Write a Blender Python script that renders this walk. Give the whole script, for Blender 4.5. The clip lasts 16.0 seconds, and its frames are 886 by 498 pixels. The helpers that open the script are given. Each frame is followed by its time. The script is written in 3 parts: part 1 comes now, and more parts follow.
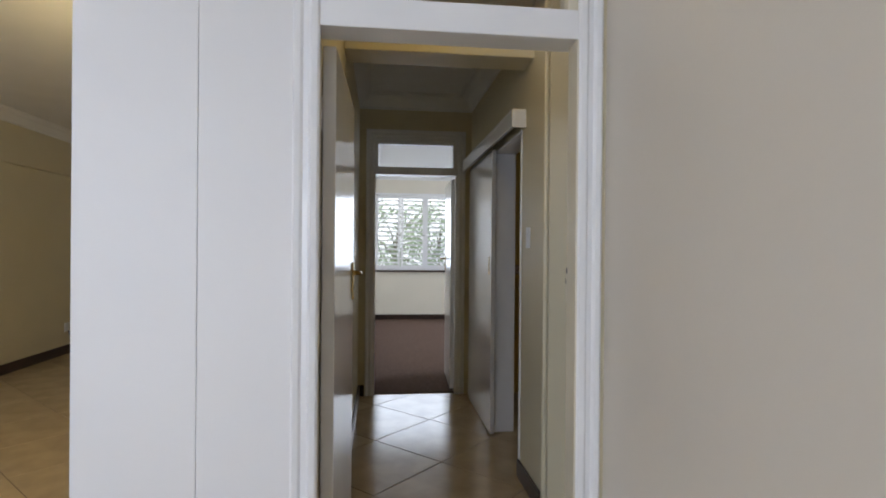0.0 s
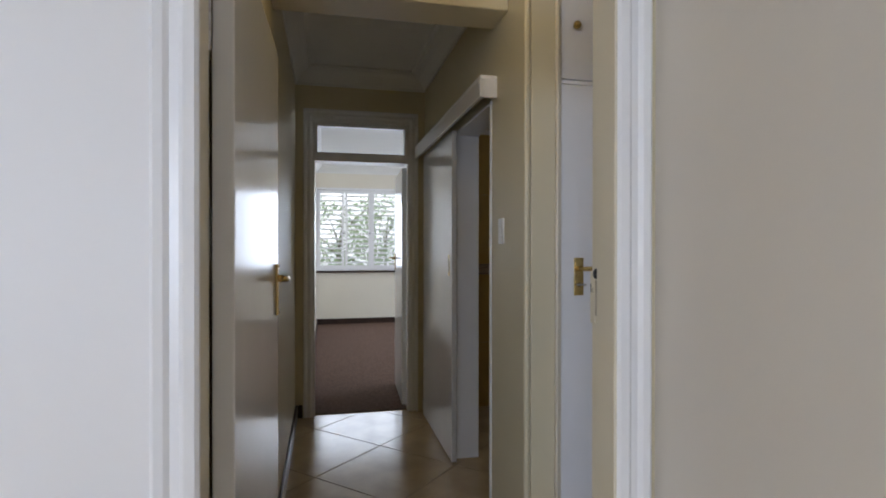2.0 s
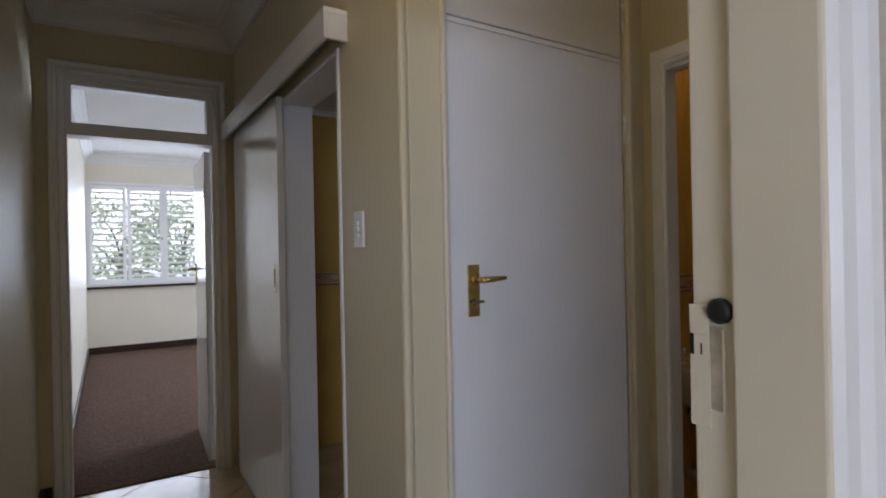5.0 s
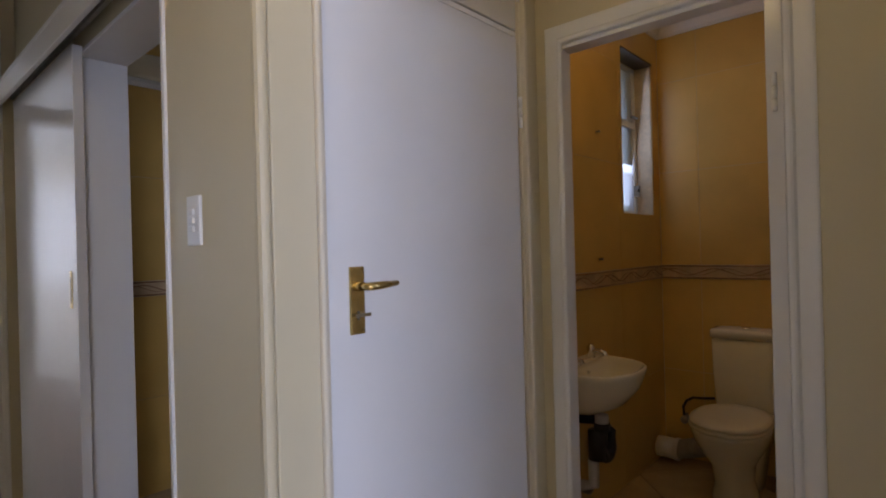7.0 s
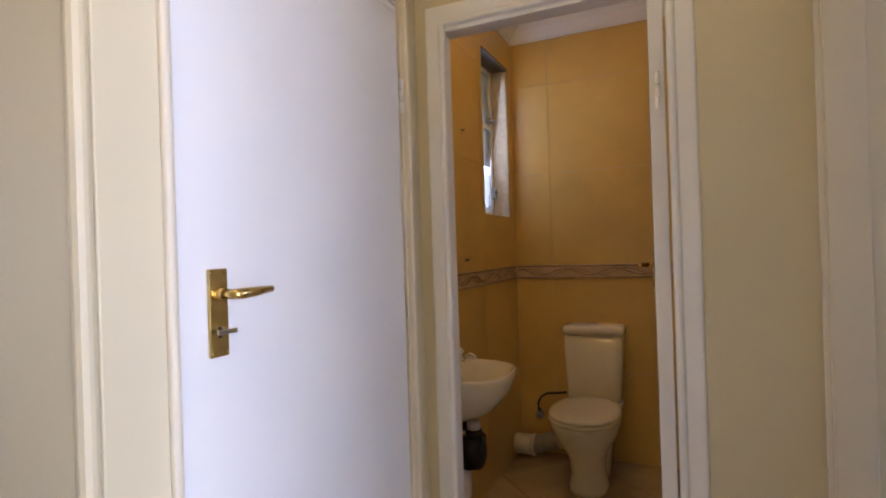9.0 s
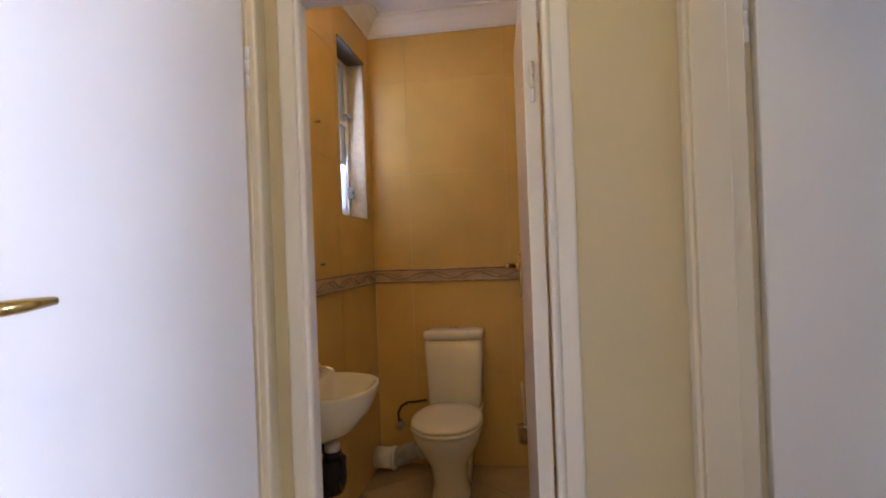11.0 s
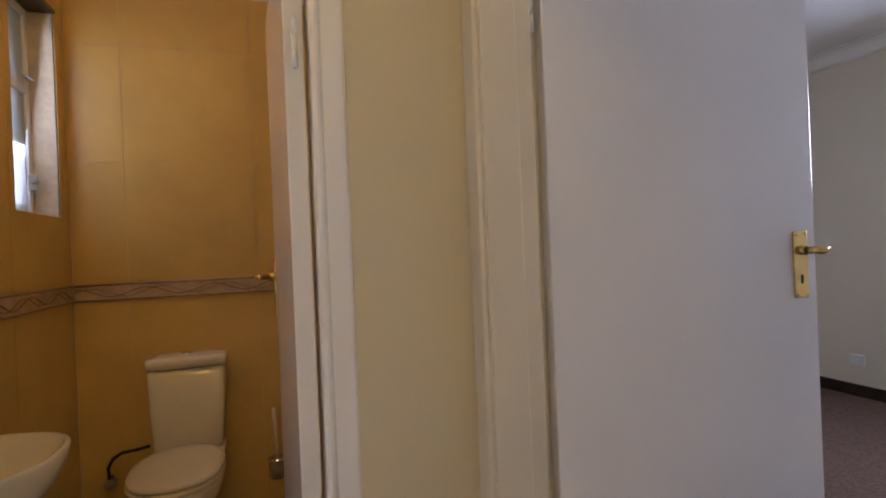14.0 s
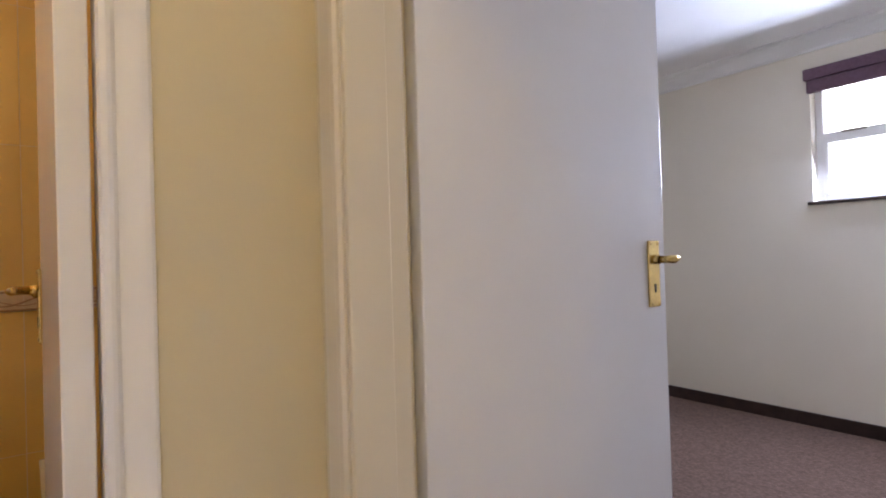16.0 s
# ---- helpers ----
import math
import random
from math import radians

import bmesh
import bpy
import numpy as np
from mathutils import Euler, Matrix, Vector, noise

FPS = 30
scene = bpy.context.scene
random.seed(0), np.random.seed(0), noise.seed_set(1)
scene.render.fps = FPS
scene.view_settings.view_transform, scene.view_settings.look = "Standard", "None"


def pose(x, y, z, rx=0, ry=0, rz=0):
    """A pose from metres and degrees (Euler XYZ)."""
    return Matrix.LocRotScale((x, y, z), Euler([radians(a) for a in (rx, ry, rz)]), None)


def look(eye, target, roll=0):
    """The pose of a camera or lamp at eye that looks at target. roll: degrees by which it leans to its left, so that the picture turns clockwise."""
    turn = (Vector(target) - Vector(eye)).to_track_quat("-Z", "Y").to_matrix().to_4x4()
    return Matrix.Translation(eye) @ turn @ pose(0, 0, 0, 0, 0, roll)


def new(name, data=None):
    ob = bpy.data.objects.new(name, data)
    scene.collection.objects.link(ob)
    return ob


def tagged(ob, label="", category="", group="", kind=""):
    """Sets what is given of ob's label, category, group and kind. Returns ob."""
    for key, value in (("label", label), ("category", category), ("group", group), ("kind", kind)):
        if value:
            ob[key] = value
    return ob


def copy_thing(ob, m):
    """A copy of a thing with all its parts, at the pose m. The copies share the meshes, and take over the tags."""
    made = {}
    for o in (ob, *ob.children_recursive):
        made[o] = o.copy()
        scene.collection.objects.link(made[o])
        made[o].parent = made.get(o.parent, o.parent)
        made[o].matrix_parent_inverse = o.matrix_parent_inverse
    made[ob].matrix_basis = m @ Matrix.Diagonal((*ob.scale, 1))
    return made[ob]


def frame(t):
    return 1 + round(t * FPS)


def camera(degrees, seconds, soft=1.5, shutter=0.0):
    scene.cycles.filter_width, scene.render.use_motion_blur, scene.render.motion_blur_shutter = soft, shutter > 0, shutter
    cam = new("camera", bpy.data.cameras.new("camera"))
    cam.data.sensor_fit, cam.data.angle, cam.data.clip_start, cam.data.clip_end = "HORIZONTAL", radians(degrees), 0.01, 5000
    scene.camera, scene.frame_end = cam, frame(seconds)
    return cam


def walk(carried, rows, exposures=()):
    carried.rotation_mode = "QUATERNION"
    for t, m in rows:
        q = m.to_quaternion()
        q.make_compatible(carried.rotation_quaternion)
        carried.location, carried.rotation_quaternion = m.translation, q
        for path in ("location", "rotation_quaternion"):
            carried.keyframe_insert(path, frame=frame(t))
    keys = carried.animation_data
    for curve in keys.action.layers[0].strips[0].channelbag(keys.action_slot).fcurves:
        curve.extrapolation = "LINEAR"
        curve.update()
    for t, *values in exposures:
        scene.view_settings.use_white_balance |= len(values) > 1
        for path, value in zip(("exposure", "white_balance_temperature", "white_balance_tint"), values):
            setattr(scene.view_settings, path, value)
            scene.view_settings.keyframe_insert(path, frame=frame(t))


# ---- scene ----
cam = camera(79.1, 16.0, soft=1.9)
METRES, EYE, TILT, LEAN, TURN = 2.66, 1.355, 0.0, 0.0, -6.6
ROWS = [
    (0.0, 0.0, 0.0, 0.0, 0.0, -0.15, -0.5),
    (0.5, 0.0001, 0.0496, -0.0025, -0.68, -0.55, -0.31),
    (1.0, -0.0043, 0.105, -0.0034, -1.65, -0.39, -0.26),
    (1.5, -0.0088, 0.1578, -0.0041, -3.44, -0.29, -0.23),
    (2.0, -0.0156, 0.2185, -0.0048, -5.83, -0.23, -0.04),
    (2.5, -0.023, 0.2724, -0.0055, -8.86, -0.06, 0.06),
    (3.0, -0.0241, 0.3195, -0.0077, -12.25, 0.07, 0.24),
    (5.5, 0.001, 0.5404, -0.0037, -28.82, 0.06, 1.22),
    (6.0, 0.0137, 0.5765, -0.0095, -32.51, 0.12, 1.27),
    (6.5, 0.0226, 0.6092, -0.0122, -36.8, 0.2, 1.36),
    (7.0, 0.031, 0.6342, -0.0087, -41.27, 0.04, 1.48),
    (7.5, 0.0406, 0.6632, -0.008, -45.71, -0.0, 1.55),
    (8.0, 0.0456, 0.6839, -0.0103, -50.16, 0.02, 1.69),
    (8.5, 0.0498, 0.7021, -0.0105, -54.28, 0.03, 1.77),
    (9.0, 0.0564, 0.7186, -0.0137, -58.38, 0.04, 1.83),
    (11.5, 0.1286, 0.7691, -0.02, -78.4, 0.22, 2.16),
    (12.0, 0.1467, 0.7765, -0.0205, -82.84, 0.26, 2.15),
    (12.5, 0.1634, 0.7803, -0.021, -87.52, 0.23, 2.13),
    (13.0, 0.1803, 0.7838, -0.0207, -92.33, 0.1, 2.22),
    (13.5, 0.1974, 0.7831, -0.0211, -96.69, -0.0, 2.31),
    (14.0, 0.2133, 0.7838, -0.0202, -100.67, -0.09, 2.35),
    (14.5, 0.2319, 0.7839, -0.0211, -105.12, -0.07, 2.34),
    (15.0, 0.2478, 0.7856, -0.0229, -109.5, 0.25, 2.06),
    (15.5, 0.2702, 0.7882, -0.0252, -114.3, 0.82, 1.78),
    (16.0, 0.2927, 0.7802, -0.0252, -118.8, 0.62, 1.7),
]
EXPOSURES = [(0.0, -0.2, 6350, 14), (3.0, -0.2, 6300, 15), (5.5, -0.12, 6150, 19), (7.0, 0.45, 6000, 23), (9.0, 1.45, 6000, 25), (11.5, 1.8, 5820, 24), (12.5, 1.63, 5880, 26), (13.5, 1.45, 6200, 27), (14.5, 1.58, 6300, 25), (16.0, 2.05, 6250, 24)]
walk(cam, [(t, pose(0, 0, EYE, TILT, LEAN, TURN) @ pose(METRES * x, METRES * y, METRES * z, 90 + pitch, roll, yaw)) for t, x, y, z, yaw, pitch, roll in ROWS], EXPOSURES)

# ---- light ----
world = bpy.data.worlds.new("sky")
scene.world = world
world.use_nodes = True
wn = world.node_tree
sky = wn.nodes.new("ShaderNodeTexSky")
sky.sky_type, sky.sun_disc = "NISHITA", False
sky.sun_elevation, sky.sun_rotation = radians(50), radians(247)
wn.links.new(sky.outputs[0], wn.nodes["Background"].inputs[0])
wn.nodes["Background"].inputs[1].default_value = 0.12
sun = new("sun", bpy.data.lights.new("sun", "SUN"))
sun.data.energy, sun.data.angle, sun.data.color = 5.0, radians(0.5), (1, 0.95, 0.87)
sun.matrix_world = look((0, 0, 0), (0.60, 0.25, -0.77))


def area_light(name, eye, target, w, h, power, color=(0.64, 0.77, 1.0)):
    lamp = new(name, bpy.data.lights.new(name, "AREA"))
    lamp.data.shape, lamp.data.size, lamp.data.size_y = "RECTANGLE", w, h
    lamp.data.energy, lamp.data.color = power, color
    lamp.matrix_world = look(eye, target)
    return lamp


area_light("window_light_lounge", (-2.6, -2.95, 1.5), (-2.3, 0, 1.4), 2.3, 1.4, 122, (0.68, 0.80, 1.0))
area_light("window_light_bedroom", (1.9, -2.30, 1.98), (1.9, 0, 0.9), 1.1, 0.6, 25)
area_light("window_light_far_room", (0.82, 9.93, 1.6), (0.82, 0, 0.2), 1.75, 1.3, 25, (0.74, 0.85, 1.0))
# Fill lamp in an invented side opening, brightens the far bedroom
area_light("far_side_fill", (3.95, 7.1, 1.6), (0, 7.0, 0.4), 1.5, 1.2, 115, (0.72, 0.84, 1.0))
area_light("window_light_toilet", (3.43, 3.03, 1.97), (3.43, 0, 1.6), 0.38, 0.8, 0.9)
# Fill lamp added inside the windowless bathroom to lift its tiles
area_light("bathroom_fill", (2.4, 4.8, 1.8), (1.2, 3.6, 1.4), 0.6, 0.6, 3.2)


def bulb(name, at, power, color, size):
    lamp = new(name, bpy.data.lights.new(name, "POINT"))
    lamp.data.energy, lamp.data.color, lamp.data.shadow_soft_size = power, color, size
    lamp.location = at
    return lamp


bulb("toilet_bulb", (2.35, 2.55, 2.56), 1.95, (1.0, 0.65, 0.21), 0.12)
# Assumed warm lamp, unseen and without a fitting, added to yellow beam and walls
bulb("vestibule_warm_fill", (0.35, 2.15, 2.58), 3.7, (1.0, 0.74, 0.27), 0.12)
bulb("lounge_bulb", (-1.3, 3.3, 2.1), 20, (1.0, 0.77, 0.33), 0.12)


# ---- materials ----
def mat(name, color, rough=0.5, metal=0.0, scale=3.0, vary=0.06, bump=0.05, bump_scale=60.0, spec=0.5):
    """Painted or plain surface: base colour with faint large stains and fine relief."""
    m = bpy.data.materials.new(name)
    m.use_nodes = True
    n, l = m.node_tree.nodes, m.node_tree.links
    b = n["Principled BSDF"]
    b.inputs["Roughness"].default_value, b.inputs["Metallic"].default_value = rough, metal
    b.inputs["Specular IOR Level"].default_value = spec
    co = n.new("ShaderNodeTexCoord")
    no = n.new("ShaderNodeTexNoise")
    no.inputs["Scale"].default_value, no.inputs["Detail"].default_value = scale, 6
    l.new(co.outputs["Object"], no.inputs["Vector"])
    ramp = n.new("ShaderNodeValToRGB")
    ramp.color_ramp.elements[0].position, ramp.color_ramp.elements[1].position = 0.3, 0.7
    ramp.color_ramp.elements[0].color = (*[c * (1 - vary) for c in color], 1)
    ramp.color_ramp.elements[1].color = (*[min(1, c * (1 + vary)) for c in color], 1)
    l.new(no.outputs["Fac"], ramp.inputs[0])
    l.new(ramp.outputs[0], b.inputs["Base Color"])
    if bump:
        fine = n.new("ShaderNodeTexNoise")
        fine.inputs["Scale"].default_value, fine.inputs["Detail"].default_value = bump_scale, 4
        l.new(co.outputs["Object"], fine.inputs["Vector"])
        bm_ = n.new("ShaderNodeBump")
        bm_.inputs["Strength"].default_value, bm_.inputs["Distance"].default_value = bump, 0.01
        l.new(fine.outputs["Fac"], bm_.inputs["Height"])
        l.new(bm_.outputs[0], b.inputs["Normal"])
    return m


WALL = mat("cream_wall_paint", (0.65, 0.578, 0.40), 0.42, scale=1.3, vary=0.035, bump=0.07, bump_scale=22)
PALE = mat("pale_stone_wall_paint", (0.69, 0.63, 0.55), 0.45, scale=1.3, vary=0.03, bump=0.07, bump_scale=22)
BEDWALL = mat("off_white_wall_paint", (0.76, 0.70, 0.585), 0.45, scale=1.3, vary=0.03, bump=0.07, bump_scale=22)
WHITE = mat("white_gloss_enamel", (0.76, 0.752, 0.75), 0.17, scale=3, vary=0.03, bump=0.035, bump_scale=9)
FRAMEC = mat("cream_frame_enamel", (0.70, 0.635, 0.50), 0.3, scale=4, vary=0.03, bump=0.03, bump_scale=12)
FRAMEP = mat("white_frame_enamel", (0.83, 0.825, 0.825), 0.28, scale=5, vary=0.02, bump=0.025, bump_scale=12)
PANEL = mat("white_panel_paint", (0.78, 0.765, 0.755), 0.5, scale=1.1, vary=0.03, bump=0.04, bump_scale=30)
CEIL = mat("white_ceiling_paint", (0.80, 0.79, 0.76), 0.8, vary=0.02)
TILE = mat("beige_floor_tile", (0.48, 0.36, 0.21), 0.15, scale=5, vary=0.14, bump=0.015, bump_scale=20)
GROUT = mat("brown_grout", (0.16, 0.11, 0.07), 0.9, scale=30, vary=0.2)
WCTILE = mat("yellow_wall_tile", (0.66, 0.43, 0.115), 0.36, scale=4, vary=0.07, bump=0.03, bump_scale=15)
WCGROUT = mat("pale_tile_grout", (0.62, 0.52, 0.36), 0.85, scale=30, vary=0.12)
BORDER = mat("border_tile", (0.60, 0.45, 0.27), 0.3, scale=14, vary=0.18, bump=0.1)
BORDLINE = mat("border_relief", (0.36, 0.20, 0.10), 0.35, scale=18, vary=0.3)
CARPET = mat("brown_carpet", (0.14, 0.088, 0.065), 0.97, scale=60, vary=0.3, bump=0.7, bump_scale=350, spec=0.1)
SKIRT = mat("dark_stained_wood", (0.035, 0.019, 0.014), 0.3, scale=12, vary=0.35)
BRASS = mat("brass", (0.62, 0.45, 0.17), 0.26, 1.0, scale=30, vary=0.2)
CERAMIC = mat("ivory_ceramic", (0.77, 0.71, 0.56), 0.08, vary=0.015, bump=0)
SEAT = mat("ivory_seat_plastic", (0.75, 0.68, 0.51), 0.25, vary=0.02, bump=0)
CHROME = mat("chrome", (0.75, 0.75, 0.75), 0.12, 1.0, vary=0.05, bump=0)
# Black rubber, also used for dark hollows drawn as flat patches
BLACK = mat("black_rubber_and_shade", (0.012, 0.012, 0.012), 0.4)
PVC = mat("white_pvc", (0.66, 0.62, 0.55), 0.4, scale=12, vary=0.08)
GREYP = mat("grey_pipe", (0.30, 0.28, 0.24), 0.5, scale=20, vary=0.2)
PLASTIC = mat("white_switch_plastic", (0.80, 0.80, 0.79), 0.3, vary=0.01, bump=0)
BLIND = mat("plum_roller_blind", (0.13, 0.07, 0.10), 0.8, scale=40, vary=0.15, bump=0.2, bump_scale=200)
LEAF = mat("green_leaves", (0.20, 0.28, 0.15), 0.45, scale=3, vary=0.5)
LB = LEAF.node_tree
trans, mixer = LB.nodes.new("ShaderNodeBsdfTranslucent"), LB.nodes.new("ShaderNodeMixShader")
trans.inputs[0].default_value = (0.72, 0.84, 0.58, 1)
LB.links.new(LB.nodes["Principled BSDF"].outputs[0], mixer.inputs[1])
LB.links.new(trans.outputs[0], mixer.inputs[2])
LB.links.new(mixer.outputs[0], LB.nodes["Material Output"].inputs[0])
BARK = mat("brown_bark", (0.34, 0.30, 0.24), 0.9, scale=20, vary=0.3, bump=0.6)
GRASS = mat("garden_ground", (0.10, 0.12, 0.05), 0.95, scale=0.8, vary=0.35, bump=0.5)
# Darker cream: the shade inside the lock slot put into the colour
SLOTSHADE = mat("slot_shade_cream", (0.42, 0.36, 0.27), 0.7, scale=40, vary=0.25, bump=0.4)


def glass(name, rough=0.0):
    m = bpy.data.materials.new(name)
    m.use_nodes = True
    b = m.node_tree.nodes["Principled BSDF"]
    b.inputs["Transmission Weight"].default_value, b.inputs["Roughness"].default_value = 1.0, rough
    b.inputs["IOR"].default_value = 1.45
    return m


GLASS = glass("clear_glass")
FROST = glass("frosted_glass", 0.35)


def glow(name, color, strength):
    m = bpy.data.materials.new(name)
    m.use_nodes = True
    b = m.node_tree.nodes["Principled BSDF"]
    b.inputs["Emission Color"].default_value, b.inputs["Emission Strength"].default_value = (*color, 1), strength
    return m


HAZE = glow("bright_sky_haze", (0.90, 0.96, 1.0), 2.2)


# ---- mesh helpers ----
def box_into(bm, x0, x1, y0, y1, z0, z1):
    v = [bm.verts.new((x, y, z)) for z in (z0, z1) for x, y in ((x0, y0), (x1, y0), (x1, y1), (x0, y1))]
    for f in ((3, 2, 1, 0), (4, 5, 6, 7), (0, 1, 5, 4), (1, 2, 6, 5), (2, 3, 7, 6), (3, 0, 4, 7)):
        bm.faces.new([v[i] for i in f])
    return v


def finish(bm, name, material, parent=None, smooth=False):
    me = bpy.data.meshes.new(name)
    bm.to_mesh(me)
    bm.free()
    me.materials.append(material)
    if smooth:
        for p in me.polygons:
            p.use_smooth = True
    ob = new(name, me)
    if parent:
        ob.parent = parent
    return ob


def boxes(name, material, parts, parent=None, bevel=0.0):
    bm = bmesh.new()
    for p in parts:
        box_into(bm, *p)
    ob = finish(bm, name, material, parent)
    if bevel:
        mod = ob.modifiers.new("bevel", "BEVEL")
        mod.width, mod.segments, mod.limit_method = bevel, 2, "ANGLE"
    return ob


def wall(name, axis, p0, p1, a0, a1, z1, openings, label, material=None):
    """A wall of thickness p0..p1 across its axis from a0 to a1, with openings (from, to, bottom, top) through it."""
    parts, at = [], a0
    for o0, o1, b, t in sorted(openings):
        if o0 > at:
            parts.append((at, o0, 0, z1))
        if b > 0:
            parts.append((o0, o1, 0, b))
        if t < z1:
            parts.append((o0, o1, t, z1))
        at = o1
    if at < a1:
        parts.append((at, a1, 0, z1))
    if axis == "x":
        parts = [(a, b, p0, p1, c, d) for a, b, c, d in parts]
    else:
        parts = [(p0, p1, a, b, c, d) for a, b, c, d in parts]
    return tagged(boxes(name, material or WALL, parts), label, "wall", kind="structure")


def sweep(bm, path, profile, closed=False):
    """Profile (along, across) swept over path stations (point, dir_a, dir_b)."""
    rings = [[bm.verts.new(Vector(p) + Vector(da) * u + Vector(db) * v) for u, v in profile] for p, da, db in path]
    n = len(rings)
    for i in range(n if closed else n - 1):
        r, q = rings[i], rings[(i + 1) % n]
        for k in range(len(profile) - 1):
            bm.faces.new((r[k], r[k + 1], q[k + 1], q[k]))
    return rings


ARCH = ((0, 0), (0, 0.010), (0.006, 0.016), (0.022, 0.018), (0.030, 0.011), (0.044, 0.010), (0.052, 0.017), (0.066, 0.019), (0.072, 0.014), (0.072, 0))


STEEL = ((0, 0), (0, 0.014), (0.004, 0.019), (0.012, 0.020), (0.018, 0.017), (0.024, 0.009), (0.058, 0.008), (0.066, 0.007), (0.071, 0.004), (0.072, 0))


def architrave(name, axis, face, out, a0, a1, top, label="white moulded timber architrave", wide=1.0, shape=ARCH, material=None):
    """U-shaped moulding round an opening a0..a1 on the wall face; out is +1 or -1, the side to which it stands proud."""
    bm = bmesh.new()
    prof = [(u * wide, v) for u, v in shape]
    def pt(a, z):
        return (a, face, z) if axis == "x" else (face, a, z)
    def d(a, z):
        return (a, 0, z) if axis == "x" else (0, a, z)
    o = (0, out, 0) if axis == "x" else (out, 0, 0)
    sweep(bm, [(pt(a0, 0), d(-1, 0), o), (pt(a0, top), d(-1, 1), o), (pt(a1, top), d(1, 1), o), (pt(a1, 0), d(1, 0), o)], prof)
    bmesh.ops.recalc_face_normals(bm, faces=bm.faces)
    return tagged(finish(bm, name, material or FRAMEP), label, "door frame", kind="structure")


def cornice(name, x0, x1, y0, y1, top, size=0.10):
    """Moulded plaster cornice round a rectangular room."""
    bm = bmesh.new()
    prof = [(0, -size), (0.012, -size), (0.014, -size * 0.85), (0.03, -size * 0.7), (0.05 * size / 0.1, -size * 0.38), (0.075 * size / 0.1, -size * 0.2), (0.078 * size / 0.1, -0.012), (size, -0.012), (size, 0)]
    up = (0, 0, 1)
    sweep(bm, [((x0, y0, top), (1, 1, 0), up), ((x1, y0, top), (-1, 1, 0), up), ((x1, y1, top), (-1, -1, 0), up), ((x0, y1, top), (1, -1, 0), up)], prof, True)
    bmesh.ops.recalc_face_normals(bm, faces=bm.faces)
    return tagged(finish(bm, name, CEIL), "white moulded plaster cornice", "cornice", kind="structure")


def skirting(name, runs, h=0.10, material=None, label="dark stained timber skirting board"):
    ob = boxes(name, material or SKIRT, [(*r, 0.0, h) for r in runs], bevel=0.004)
    return tagged(ob, label, "skirting", kind="structure")


def empty(name, m):
    ob = new(name)
    ob.matrix_world = m
    return ob


def loft(name, rings, material, parent=None, n=32, cap=True, power=2.0):
    """Rings of (z, cx, cy, rx, ry) joined into a smooth skin; power squares the outline."""
    bm = bmesh.new()
    loops = []
    for z, cx, cy, rx, ry in rings:
        loop = []
        for i in range(n):
            a = 2 * math.pi * i / n
            ca, sa = math.cos(a), math.sin(a)
            loop.append(bm.verts.new((cx + rx * math.copysign(abs(ca) ** (2 / power), ca), cy + ry * math.copysign(abs(sa) ** (2 / power), sa), z)))
        loops.append(loop)
    for a, b in zip(loops, loops[1:]):
        for i in range(n):
            bm.faces.new((a[i], a[(i + 1) % n], b[(i + 1) % n], b[i]))
    if cap:
        bm.faces.new(loops[0][::-1])
        bm.faces.new(loops[-1])
    bmesh.ops.recalc_face_normals(bm, faces=bm.faces)
    return finish(bm, name, material, parent, smooth=True)


def tube(name, pts, radius, material, parent=None, smooth=True):
    """A round bar through points, as a mesh."""
    bm = bmesh.new()
    pts = [Vector(p) for p in pts]
    rings = []
    for i, p in enumerate(pts):
        d = (pts[min(i + 1, len(pts) - 1)] - pts[max(i - 1, 0)]).normalized()
        q = d.to_track_quat("Z", "Y")
        r = radius[i] if isinstance(radius, (list, tuple)) else radius
        rings.append([bm.verts.new(p + q @ Vector((r * math.cos(k * math.pi / 6), r * math.sin(k * math.pi / 6), 0))) for k in range(12)])
    for a, b in zip(rings, rings[1:]):
        for k in range(12):
            bm.faces.new((a[k], a[(k + 1) % 12], b[(k + 1) % 12], b[k]))
    bm.faces.new(rings[0][::-1])
    bm.faces.new(rings[-1])
    bmesh.ops.recalc_face_normals(bm, faces=bm.faces)
    return finish(bm, name, material, parent, smooth)


def arc(c, r, a0, a1, axis="xz", n=10):
    out = []
    for i in range(n + 1):
        a = radians(a0 + (a1 - a0) * i / n)
        u, v = r * math.cos(a), r * math.sin(a)
        out.append((c[0] + u, c[1], c[2] + v) if axis == "xz" else (c[0], c[1] + u, c[2] + v) if axis == "yz" else (c[0] + u, c[1] + v, c[2]))
    return out


H = 2.74
# ---- structure: walls ----
wall("wall_entry", "x", 1.515, 1.610, -0.80, 5.0, H, [(-0.20, 0.59, 0, 2.50), (1.00, 1.79, 0, 2.06)], "cream painted plaster wall with doorways")
wall("wall_lounge_east", "y", 0.655, 0.80, -3.0, 1.515, H, [], "pale stone painted plaster wall beside the passage door", PALE)
wall("wall_passage_west", "y", -0.80, -0.20, 1.61, 4.93, H, [], "cream painted wall of the passage")
wall("wall_passage_east", "y", 0.83, 0.98, 2.66, 4.93, H, [(3.13, 3.88, 0, 2.06)], "cream painted wall with sliding door opening")
wall("wall_cupboard", "x", 2.66, 2.76, 0.98, 1.88, H, [(0.98, 1.79, 0, 2.6)], "cream painted wall around the cupboard")
wall("wall_toilet_west", "y", 1.88, 1.97, 1.61, 2.93, H, [(1.90, 2.605, 0, 2.03)], "cream painted wall with toilet doorway")
